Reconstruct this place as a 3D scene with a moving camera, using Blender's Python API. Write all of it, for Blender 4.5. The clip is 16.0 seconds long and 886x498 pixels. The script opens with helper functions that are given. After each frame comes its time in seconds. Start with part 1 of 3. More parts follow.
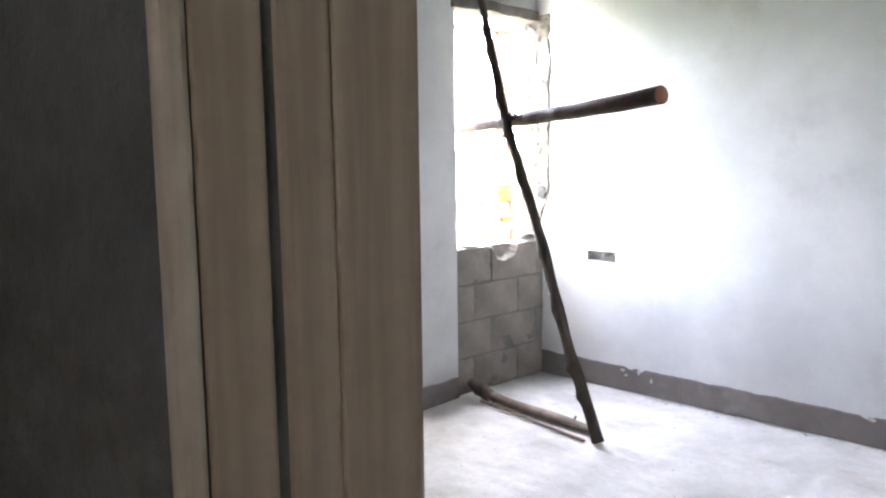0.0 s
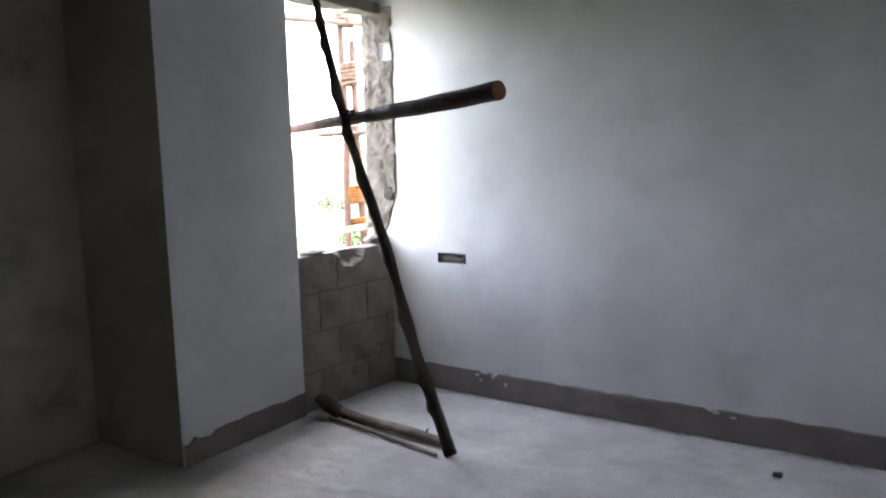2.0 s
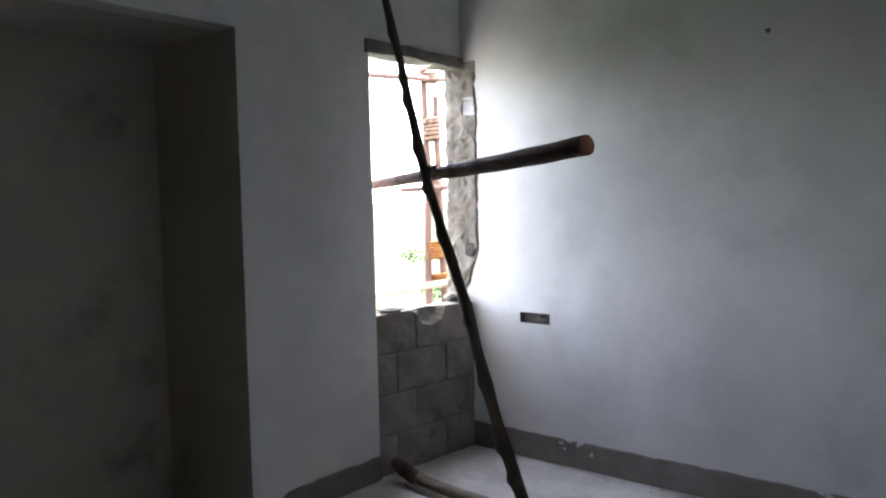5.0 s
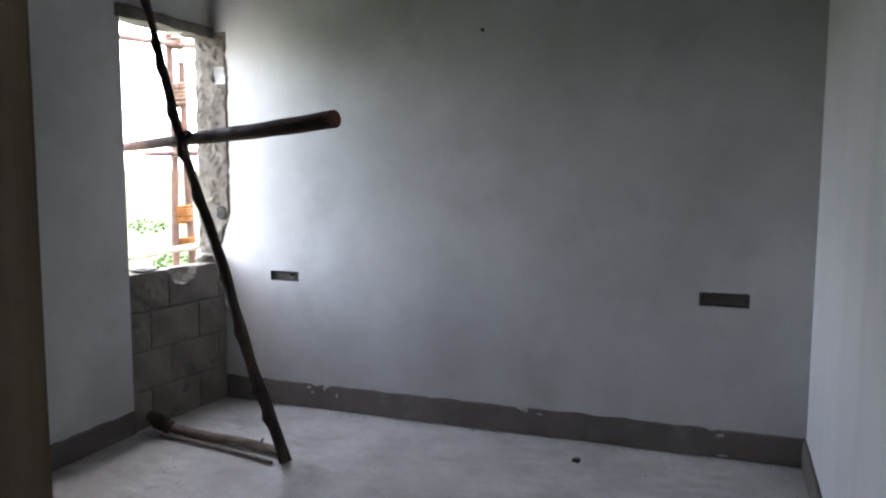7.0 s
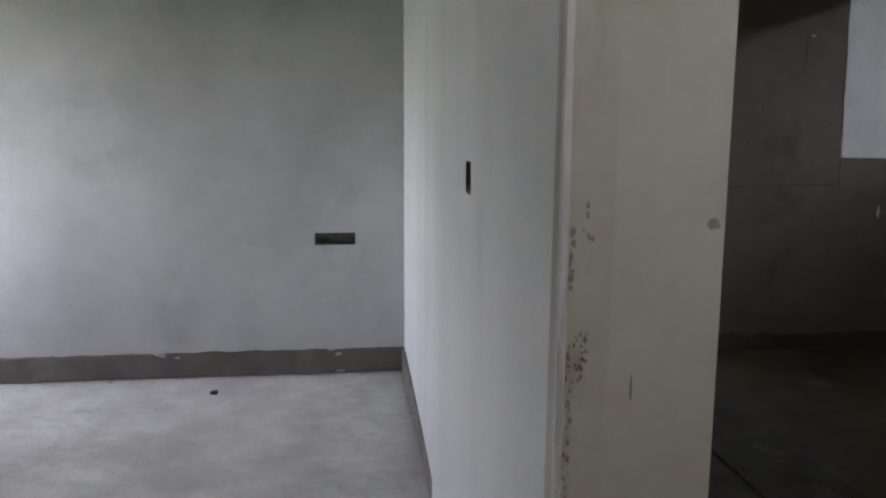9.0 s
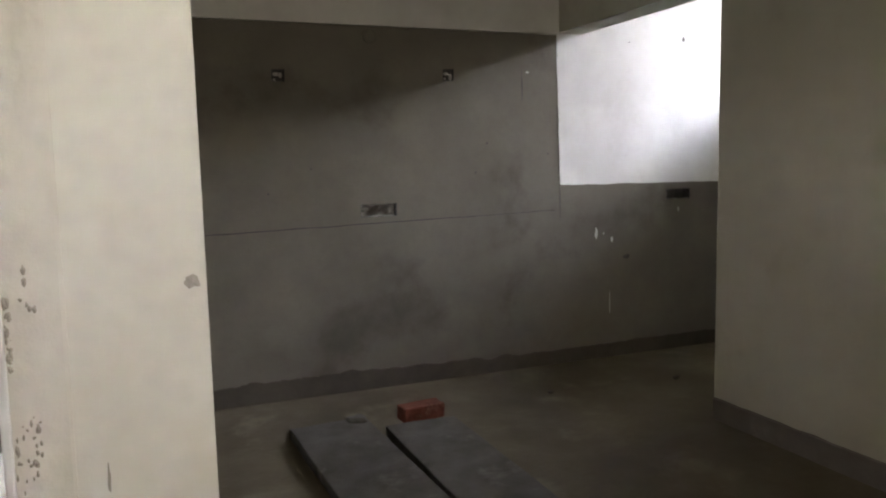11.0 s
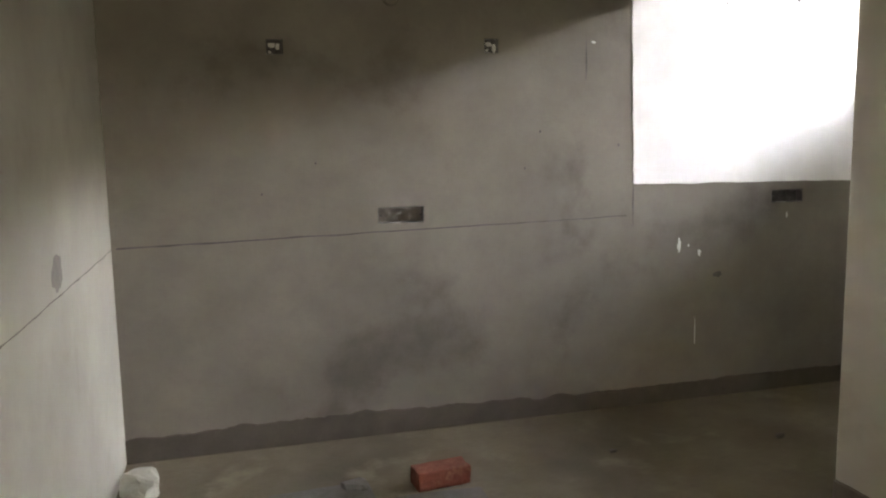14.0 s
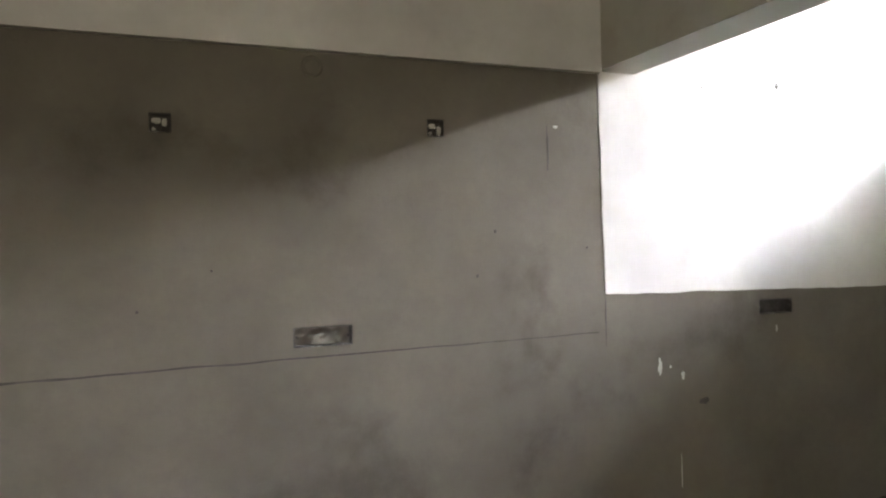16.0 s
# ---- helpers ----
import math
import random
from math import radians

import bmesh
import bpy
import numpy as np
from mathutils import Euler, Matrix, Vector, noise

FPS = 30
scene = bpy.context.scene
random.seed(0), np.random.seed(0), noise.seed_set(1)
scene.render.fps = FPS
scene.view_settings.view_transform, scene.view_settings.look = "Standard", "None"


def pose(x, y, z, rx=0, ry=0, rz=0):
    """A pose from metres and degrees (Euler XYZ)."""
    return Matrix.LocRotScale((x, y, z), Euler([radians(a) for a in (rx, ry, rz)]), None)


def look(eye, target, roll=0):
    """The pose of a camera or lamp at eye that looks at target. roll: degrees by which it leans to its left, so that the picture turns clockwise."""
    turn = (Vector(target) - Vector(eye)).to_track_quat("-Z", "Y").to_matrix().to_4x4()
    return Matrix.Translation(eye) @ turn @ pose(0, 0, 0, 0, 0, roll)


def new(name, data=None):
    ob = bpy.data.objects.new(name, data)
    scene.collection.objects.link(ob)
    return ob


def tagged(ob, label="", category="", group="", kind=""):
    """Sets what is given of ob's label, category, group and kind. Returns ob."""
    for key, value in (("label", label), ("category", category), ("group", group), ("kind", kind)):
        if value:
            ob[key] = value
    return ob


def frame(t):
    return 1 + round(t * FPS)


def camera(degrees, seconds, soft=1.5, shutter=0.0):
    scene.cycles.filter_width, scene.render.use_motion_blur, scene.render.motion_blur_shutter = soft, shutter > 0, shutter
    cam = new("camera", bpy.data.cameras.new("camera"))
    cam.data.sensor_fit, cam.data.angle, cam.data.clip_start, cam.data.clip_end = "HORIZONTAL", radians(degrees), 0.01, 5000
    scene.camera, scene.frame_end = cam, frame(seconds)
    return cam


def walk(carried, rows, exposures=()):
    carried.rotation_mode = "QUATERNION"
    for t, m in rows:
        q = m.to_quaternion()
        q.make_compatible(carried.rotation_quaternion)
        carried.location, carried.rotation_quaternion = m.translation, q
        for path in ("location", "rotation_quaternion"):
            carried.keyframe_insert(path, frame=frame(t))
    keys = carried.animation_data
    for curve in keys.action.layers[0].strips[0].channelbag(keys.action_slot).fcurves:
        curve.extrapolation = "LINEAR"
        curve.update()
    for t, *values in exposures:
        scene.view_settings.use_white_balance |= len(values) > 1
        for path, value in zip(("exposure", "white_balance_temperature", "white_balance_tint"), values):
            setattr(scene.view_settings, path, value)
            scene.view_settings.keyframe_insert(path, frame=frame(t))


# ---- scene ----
cam = camera(60.1, 16.0, soft=2.1)
PATH = [
    (0, -0.431, -3.638, 1.311, -7.29, 0.71, 43.12),
    (0.5, -0.399, -3.572, 1.311, -6.40, 1.18, 38.64),
    (0.8, -0.388, -3.526, 1.284, -5.29, 1.29, 36.04),
    (1, -0.374, -3.523, 1.303, -6.01, 1.42, 35.24),
    (1.5, -0.415, -3.463, 1.318, -7.90, 1.60, 35.64),
    (2, -0.475, -3.385, 1.317, -7.64, 1.40, 33.22),
    (2.5, -0.527, -3.297, 1.316, -7.30, 1.58, 33.15),
    (3, -0.553, -3.222, 1.331, -6.78, 1.72, 38.65),
    (3.5, -0.570, -3.203, 1.329, -5.88, 1.93, 41.50),
    (5.8, -0.510, -3.364, 1.332, -2.25, 1.52, 34.51),
    (6, -0.496, -3.391, 1.322, -2.96, 1.26, 31.48),
    (6.5, -0.464, -3.479, 1.322, -4.63, 0.69, 25.31),
    (7, -0.387, -3.644, 1.313, -5.90, -0.18, 20.12),
    (7.5, -0.338, -3.757, 1.307, -6.81, -0.86, 15.48),
    (8, -0.334, -3.880, 1.308, -7.78, -0.98, 10.08),
    (8.5, -0.315, -3.983, 1.302, -8.47, -0.59, 2.72),
    (9, -0.278, -4.045, 1.306, -8.89, -0.28, -6.78),
    (9.5, -0.246, -4.070, 1.306, -8.11, 0.26, -14.49),
    (10, -0.178, -4.078, 1.305, -7.49, 0.84, -21.93),
    (10.2, -0.133, -4.086, 1.307, -7.12, 0.99, -23.38),
    (12.5, 0.356, -3.703, 1.331, -5.99, 1.80, -19.40),
    (13, 0.402, -3.564, 1.338, -6.30, 1.04, -20.40),
    (13.5, 0.486, -3.426, 1.339, -7.07, 1.54, -19.54),
    (14, 0.617, -3.279, 1.338, -7.34, 1.01, -15.71),
    (14.5, 0.668, -3.134, 1.349, -7.87, 0.77, -14.97),
    (15, 0.693, -2.914, 1.369, -7.32, 0.28, -18.42),
    (15.5, 0.689, -2.718, 1.352, -3.89, 0.95, -21.17),
    (16, 0.781, -2.557, 1.341, 0.24, 1.04, -21.41),
]
EXPOSURES = [
    (0.0, 6.85, 6300, 16), (0.5, 6.1, 6350, 16), (1.0, 5.35, 6250, 16), (1.5, 5.15, 6200, 16), (3.5, 5.1, 6200, 16), (6.5, 4.75, 6200, 16),
    (7.5, 4.95, 6200, 16), (8.5, 5.35, 6350, 16), (9.0, 5.6, 6550, 16), (9.5, 5.85, 6650, 16), (10.2, 6.4, 6800, 17), (12.3, 8.15, 7350, 16), (16.0, 8.1, 7200, 16),
]
walk(cam, [(t, pose(x, y, z, 90 + pitch, roll, yaw)) for t, x, y, z, pitch, roll, yaw in PATH], EXPOSURES)

# ---- world and light ----
world = bpy.data.worlds.new("overcast_sky")
scene.world = world
world.use_nodes = True
sky = world.node_tree.nodes.new("ShaderNodeTexSky")
sky.sky_type = "NISHITA"
sky.sun_disc = False
sky.sun_elevation = radians(52)
sky.sun_rotation = radians(0)
sky.air_density, sky.dust_density, sky.ozone_density = 1.0, 1.5, 1.0
SKY = 0.15
world.node_tree.nodes["Background"].inputs["Strength"].default_value = SKY
# thin cloud greys the blue of the sky
haze = world.node_tree.nodes.new("ShaderNodeHueSaturation")
haze.inputs["Saturation"].default_value = 0.4
world.node_tree.links.new(sky.outputs["Color"], haze.inputs["Color"])
world.node_tree.links.new(haze.outputs["Color"], world.node_tree.nodes["Background"].inputs["Color"])
sun = new("sun", bpy.data.lights.new("sun", "SUN"))
sun.data.energy, sun.data.angle, sun.data.color = 0.5, radians(12), (1.0, 0.95, 0.88)
sun.matrix_world = look((0, 30, 40), (0, 0, 0))


def opening_lamp(name, centre, target, w, h, power, colour):
    """Daylight of an opening behind the walker."""
    ob = new(name, bpy.data.lights.new(name, "AREA"))
    ob.data.shape, ob.data.size, ob.data.size_y, ob.data.energy, ob.data.color = "RECTANGLE", w, h, power, colour
    ob.matrix_world = look(centre, target)
    return ob


opening_lamp("hall_window_daylight", (0.7, -5.58, 1.65), (0.7, 0, 1.5), 1.1, 0.1, 0.16, (1.0, 0.94, 0.8))


# ---- materials ----
def material(name, base, dark, rough=0.85, scale=1.5, fine=60.0, bump=0.15, stain=None, stain_scale=0.8, stain_amount=0.5,
             contrast=0.5, streak=False, fine_amount=0.25):
    m = bpy.data.materials.new(name)
    m.use_nodes = True
    nt = m.node_tree
    N, L = nt.nodes, nt.links
    bsdf = N["Principled BSDF"]
    bsdf.inputs["Specular IOR Level"].default_value = 0.25
    tc = N.new("ShaderNodeTexCoord")
    vec = tc.outputs["Object"]
    if streak:
        mp = N.new("ShaderNodeMapping")
        mp.inputs["Scale"].default_value = streak
        L.new(vec, mp.inputs["Vector"])
        vec = mp.outputs["Vector"]

    def noise_tex(s, detail=6.0, r=0.6, v=None):
        n = N.new("ShaderNodeTexNoise")
        n.inputs["Scale"].default_value, n.inputs["Detail"].default_value, n.inputs["Roughness"].default_value = s, detail, r
        L.new(v or vec, n.inputs["Vector"])
        return n.outputs["Fac"]

    def ramp(fac, lo, hi):
        r = N.new("ShaderNodeMapRange")
        r.interpolation_type = "SMOOTHSTEP"
        r.inputs["From Min"].default_value, r.inputs["From Max"].default_value = lo, hi
        L.new(fac, r.inputs["Value"])
        return r.outputs["Result"]

    def mix(fac, a, b, amount=1.0):
        x = N.new("ShaderNodeMix")
        x.data_type = "RGBA"
        if amount < 1.0:
            k = N.new("ShaderNodeMath")
            k.operation = "MULTIPLY"
            k.inputs[1].default_value = amount
            L.new(fac, k.inputs[0])
            fac = k.outputs[0]
        L.new(fac, x.inputs["Factor"])
        for key, c in (("A", a), ("B", b)):
            if isinstance(c, tuple):
                x.inputs[key].default_value = (*c, 1)
            else:
                L.new(c, x.inputs[key])
        return x.outputs["Result"]

    big = ramp(noise_tex(scale), 0.5 - contrast / 2, 0.5 + contrast / 2)
    col = mix(big, base, dark)
    small = ramp(noise_tex(fine, 4.0, 0.7, tc.outputs["Object"]), 0.35, 0.75)
    col = mix(small, col, dark, fine_amount)
    if stain:
        s = ramp(noise_tex(stain_scale, 8.0, 0.62), 0.54, 0.72)
        col = mix(s, col, stain, stain_amount)
    L.new(col, bsdf.inputs["Base Color"])
    rr = N.new("ShaderNodeMapRange")
    rr.inputs["To Min"].default_value, rr.inputs["To Max"].default_value = max(0.05, rough - 0.1), min(1.0, rough + 0.08)
    L.new(big, rr.inputs["Value"])
    L.new(rr.outputs["Result"], bsdf.inputs["Roughness"])
    add = N.new("ShaderNodeMath")
    add.operation = "ADD"
    L.new(noise_tex(fine * 1.5, 5.0, 0.7, tc.outputs["Object"]), add.inputs[0])
    L.new(noise_tex(scale * 4, 4.0, 0.5), add.inputs[1])
    b = N.new("ShaderNodeBump")
    b.inputs["Strength"].default_value, b.inputs["Distance"].default_value = bump, 0.02
    L.new(add.outputs[0], b.inputs["Height"])
    L.new(b.outputs["Normal"], bsdf.inputs["Normal"])
    return m


M_PLASTER = material("white_putty_plaster", (0.68, 0.68, 0.67), (0.52, 0.52, 0.51), 0.8, 1.6, 40, 0.06,
                     stain=(0.42, 0.41, 0.395), stain_scale=2.2, stain_amount=0.4, fine_amount=0.12)
M_ALCOVE = material("stained_plaster", (0.6, 0.55, 0.47), (0.47, 0.43, 0.365), 0.85, 1.2, 40, 0.08,
                    stain=(0.22, 0.2, 0.17), stain_scale=1.7, stain_amount=0.75)
M_BEIGE = material("cream_putty_plaster", (0.57, 0.56, 0.495), (0.48, 0.47, 0.41), 0.8, 1.3, 40, 0.07,
                   stain=(0.36, 0.32, 0.26), stain_scale=2.2, stain_amount=0.35, fine_amount=0.15)
M_CEMENT = material("grey_cement_render", (0.172, 0.157, 0.13), (0.123, 0.112, 0.092), 0.9, 1.6, 30, 0.12,
                    stain=(0.06, 0.053, 0.043), stain_scale=1.5, stain_amount=0.6, fine_amount=0.25)
# rough cement with the walker's shadow put into its colour
M_SHADED_CEMENT = material("rough_cement_shaded", (0.085, 0.08, 0.074), (0.055, 0.052, 0.048), 0.92, 5.0, 40, 0.35,
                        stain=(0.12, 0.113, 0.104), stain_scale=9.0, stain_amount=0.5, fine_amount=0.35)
M_SKIRT = material("dark_cement_band", (0.205, 0.182, 0.165), (0.148, 0.131, 0.118), 0.9, 3.0, 50, 0.2,
                   stain=(0.3, 0.29, 0.28), stain_scale=5.0, stain_amount=0.35)
M_DAMP = material("damp_cement_band", (0.088, 0.075, 0.06), (0.06, 0.051, 0.041), 0.9, 3.0, 50, 0.2)
M_FLOOR = material("dusty_concrete_floor", (0.66, 0.635, 0.605), (0.43, 0.41, 0.385), 0.82, 2.6, 35, 0.4,
                   stain=(0.62, 0.59, 0.55), stain_scale=4.0, stain_amount=0.7, fine_amount=0.35)
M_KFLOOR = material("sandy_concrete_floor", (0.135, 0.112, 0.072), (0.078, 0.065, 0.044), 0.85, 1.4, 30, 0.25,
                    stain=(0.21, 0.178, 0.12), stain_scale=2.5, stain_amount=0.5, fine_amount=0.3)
M_ROUGH = material("broken_concrete", (0.30, 0.275, 0.24), (0.15, 0.135, 0.115), 0.95, 7.0, 60, 0.8,
                   stain=(0.11, 0.1, 0.09), stain_scale=9.0, stain_amount=0.8, fine_amount=0.5)
M_BLOCK = material("cement_block", (0.31, 0.28, 0.242), (0.2, 0.178, 0.15), 0.95, 4.0, 70, 0.5,
                   stain=(0.13, 0.115, 0.1), stain_scale=3.0, stain_amount=0.6, fine_amount=0.4)
M_SIDE = material("trowelled_white_plaster", (0.67, 0.67, 0.665), (0.59, 0.59, 0.58), 0.75, 1.1, 40, 0.04,
                  stain=(0.5, 0.49, 0.48), stain_scale=1.6, stain_amount=0.35, streak=(1.6, 1.6, 0.35), fine_amount=0.12)
# darkened copy of the cream plaster, with less light on it put into the colour
M_BEIGE_DIM = material("cream_plaster_dimmed", (0.37, 0.355, 0.305), (0.29, 0.275, 0.235), 0.85, 1.3, 40, 0.07,
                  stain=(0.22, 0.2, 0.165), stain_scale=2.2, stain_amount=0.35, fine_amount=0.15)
M_SCUFF = material("dark_scuff", (0.2, 0.18, 0.155), (0.12, 0.11, 0.095), 0.9, 30, 120, 0.2)
M_SCUFFPALE = material("faint_scuff", (0.4, 0.375, 0.32), (0.24, 0.22, 0.185), 0.9, 40, 120, 0.2)
M_STRIP = material("worn_cream_plaster", (0.56, 0.548, 0.482), (0.47, 0.455, 0.395), 0.85, 6.0, 50, 0.1,
                   stain=(0.3, 0.27, 0.22), stain_scale=9.0, stain_amount=0.4, streak=(1.0, 1.0, 0.35))
M_PATCH = material("grey_mortar_patch", (0.24, 0.22, 0.195), (0.19, 0.18, 0.165), 0.95, 20, 90, 0.5)
M_MORTAR = material("smeared_mortar", (0.22, 0.2, 0.175), (0.14, 0.13, 0.115), 0.95, 6.0, 70, 0.6)
M_WOOD = material("weathered_door_frame_wood", (0.27, 0.21, 0.15), (0.16, 0.118, 0.08), 0.75, 4.0, 60, 0.08,
                  stain=(0.36, 0.31, 0.25), stain_scale=2.5, stain_amount=0.45, streak=(7.0, 7.0, 0.35))
M_PALEWOOD = material("pale_worn_wood", (0.33, 0.28, 0.22), (0.22, 0.175, 0.13), 0.78, 4.0, 60, 0.08,
                      stain=(0.42, 0.38, 0.32), stain_scale=2.5, stain_amount=0.45, streak=(7.0, 7.0, 0.35))
M_BARK = material("dark_bark_pole", (0.12, 0.095, 0.078), (0.06, 0.047, 0.038), 0.85, 9.0, 90, 0.6,
                  stain=(0.17, 0.12, 0.09), stain_scale=7.0, stain_amount=0.7, streak=(1.0, 1.0, 0.4))
M_REDBARK = material("reddish_bark_pole", (0.1, 0.05, 0.036), (0.045, 0.024, 0.019), 0.8, 9.0, 90, 0.5,
                     stain=(0.15, 0.075, 0.05), stain_scale=6.0, stain_amount=0.6)
M_PALEPOLE = material("pale_stripped_pole", (0.36, 0.3, 0.24), (0.2, 0.16, 0.125), 0.85, 8.0, 80, 0.5,
                      stain=(0.08, 0.06, 0.05), stain_scale=6.0, stain_amount=0.6)
M_CUT = material("cut_wood_end", (0.36, 0.17, 0.1), (0.2, 0.09, 0.055), 0.8, 14.0, 90, 0.4)
M_BAMBOO = material("scaffold_pole_wood", (0.15, 0.085, 0.06), (0.08, 0.045, 0.033), 0.75, 7.0, 60, 0.3)
M_ROPE = material("orange_coir_rope", (0.26, 0.11, 0.03), (0.16, 0.065, 0.018), 0.95, 20.0, 120, 0.6)
M_OLDROPE = material("faded_brown_rope", (0.25, 0.16, 0.11), (0.15, 0.095, 0.065), 0.95, 20.0, 120, 0.6)
M_BOX = material("cement_smeared_steel_box", (0.13, 0.125, 0.12), (0.06, 0.058, 0.055), 0.75, 14.0, 90, 0.5,
                 stain=(0.4, 0.39, 0.37), stain_scale=12.0, stain_amount=0.8)
M_HOLE = material("dark_chipped_hole", (0.1, 0.095, 0.09), (0.05, 0.047, 0.044), 0.95, 12.0, 90, 0.6)
M_BRICK = material("red_clay_brick", (0.19, 0.055, 0.032), (0.11, 0.036, 0.024), 0.9, 12.0, 90, 0.4,
                   stain=(0.3, 0.16, 0.1), stain_scale=10.0, stain_amount=0.5)
M_SLAB = material("grey_stone_slab", (0.1, 0.092, 0.08), (0.062, 0.057, 0.048), 0.8, 5.0, 60, 0.25,
                  stain=(0.2, 0.188, 0.165), stain_scale=4.0, stain_amount=0.6)
M_LUMP = material("pale_plaster_lump", (0.4, 0.4, 0.35), (0.28, 0.28, 0.24), 0.9, 10.0, 60, 0.4)
M_DAB = material("white_paint_dab", (0.5, 0.49, 0.45), (0.38, 0.37, 0.34), 0.8, 10.0, 60, 0.1)
M_DEBRIS = material("dark_rubble", (0.12, 0.105, 0.09), (0.06, 0.052, 0.045), 0.95, 12.0, 60, 0.5)
M_CHIP = material("fallen_plaster_flake", (0.5, 0.48, 0.46), (0.36, 0.35, 0.33), 0.9, 12.0, 60, 0.3)
M_FIELD = material("scrub_field", (0.1, 0.117, 0.07), (0.056, 0.07, 0.036), 0.95, 0.09, 0.9, 0.1,
                   stain=(0.18, 0.185, 0.14), stain_scale=0.05, stain_amount=0.7)
M_LEAF = material("bush_leaf", (0.045, 0.08, 0.02), (0.03, 0.052, 0.014), 0.7, 3.0, 20, 0.1)


for m in (M_FIELD, M_LEAF):
    m.node_tree.nodes["Principled BSDF"].inputs["Specular IOR Level"].default_value = 0.0


# ---- building helpers ----
def mesh_object(name, verts, faces, mats, face_mats=None, parent=None, smooth=False):
    me = bpy.data.meshes.new(name)
    me.from_pydata([tuple(v) for v in verts], [], faces)
    for m in (mats if isinstance(mats, (list, tuple)) else [mats]):
        me.materials.append(m)
    if face_mats:
        for p, i in zip(me.polygons, face_mats):
            p.material_index = i
    bm = bmesh.new()
    bm.from_mesh(me)
    bmesh.ops.recalc_face_normals(bm, faces=bm.faces)
    if smooth:
        for f in bm.faces:
            f.smooth = True
    bm.to_mesh(me)
    bm.free()
    ob = new(name, me)
    if parent:
        ob.parent = parent
    return ob


def cell_wall(name, axis, a0, a1, us, zs, holes, mat, step=None):
    """A wall across axis 'x' or 'y', from a0 to a1 in depth, over us and zs, with rectangular openings (u0, u1, z0, z1) right through it."""
    ucuts = sorted({us[0], us[1], *[h[0] for h in holes], *[h[1] for h in holes]})
    zcuts = sorted({zs[0], zs[1], *[h[2] for h in holes], *[h[3] for h in holes]})
    ucuts = [u for u in ucuts if us[0] <= u <= us[1]]
    zcuts = [z for z in zcuts if zs[0] <= z <= zs[1]]
    solid = {}
    for i in range(len(ucuts) - 1):
        for j in range(len(zcuts) - 1):
            u, z = (ucuts[i] + ucuts[i + 1]) / 2, (zcuts[j] + zcuts[j + 1]) / 2
            solid[i, j] = not any(h[0] < u < h[1] and h[2] < z < h[3] for h in holes)
    verts, index, faces = [], {}, []

    def v(i, j, k):
        if (i, j, k) not in index:
            u, z, a = ucuts[i], zcuts[j], (a0, a1)[k]
            index[i, j, k] = len(verts)
            verts.append((a, u, z) if axis == "x" else (u, a, z))
        return index[i, j, k]

    for (i, j), on in solid.items():
        if not on:
            continue
        for k in (0, 1):
            faces.append((v(i, j, k), v(i + 1, j, k), v(i + 1, j + 1, k), v(i, j + 1, k)))
        for di, dj, c in ((-1, 0, ((i, j), (i, j + 1))), (1, 0, ((i + 1, j), (i + 1, j + 1))),
                          (0, -1, ((i, j), (i + 1, j))), (0, 1, ((i, j + 1), (i + 1, j + 1)))):
            if not solid.get((i + di, j + dj), False):
                (p, q) = c
                faces.append((v(*p, 0), v(*q, 0), v(*q, 1), v(*p, 1)))
    return tagged(mesh_object(name, verts, faces, mat), kind="structure")


def block(name, lo, hi, mat, bevel=0.0, jitter=0.0, cuts=0, seed=0, parent=None, shape=1.0):
    """A worn box: bevelled, with uneven faces."""
    bm = bmesh.new()
    bmesh.ops.create_cube(bm, size=1.0)
    size = [hi[i] - lo[i] for i in range(3)]
    mid = [(hi[i] + lo[i]) / 2 for i in range(3)]
    bmesh.ops.scale(bm, vec=size, verts=bm.verts)
    if bevel:
        bmesh.ops.bevel(bm, geom=bm.edges[:], offset=bevel, segments=2, affect="EDGES", profile=0.6)
    if cuts:
        bmesh.ops.subdivide_edges(bm, edges=[e for e in bm.edges if e.calc_length() > 4 * bevel], cuts=cuts, use_grid_fill=True)
    if jitter:
        for v in bm.verts:
            p = v.co * (3.0 / max(size)) * shape + Vector((seed * 3.1, seed * 1.7, seed))
            v.co += noise.noise_vector(p * 2.0) * jitter
    bmesh.ops.recalc_face_normals(bm, faces=bm.faces)
    me = bpy.data.meshes.new(name)
    bm.to_mesh(me)
    bm.free()
    me.materials.append(mat)
    ob = new(name, me)
    ob.location = mid
    if parent:
        ob.parent = parent
    return ob


def lump(name, centre, size, mat, seed=0, rough=0.35, levels=2, parent=None):
    """A broken stone or lump of rubble."""
    bm = bmesh.new()
    bmesh.ops.create_icosphere(bm, subdivisions=levels, radius=0.5)
    for v in bm.verts:
        n = noise.noise_vector(v.co * 2.3 + Vector((seed * 2.1, seed, -seed)))
        v.co += n * rough
        v.co = Vector([math.copysign(min(abs(c), 0.42), c) for c in v.co])
    for v in bm.verts:
        v.co = Vector((v.co.x * size[0], v.co.y * size[1], v.co.z * size[2]))
    low = min(v.co.z for v in bm.verts)
    me = bpy.data.meshes.new(name)
    bm.to_mesh(me)
    bm.free()
    me.materials.append(mat)
    ob = new(name, me)
    ob.location = (centre[0], centre[1], centre[2] - low)
    if parent:
        ob.parent = parent
    return ob


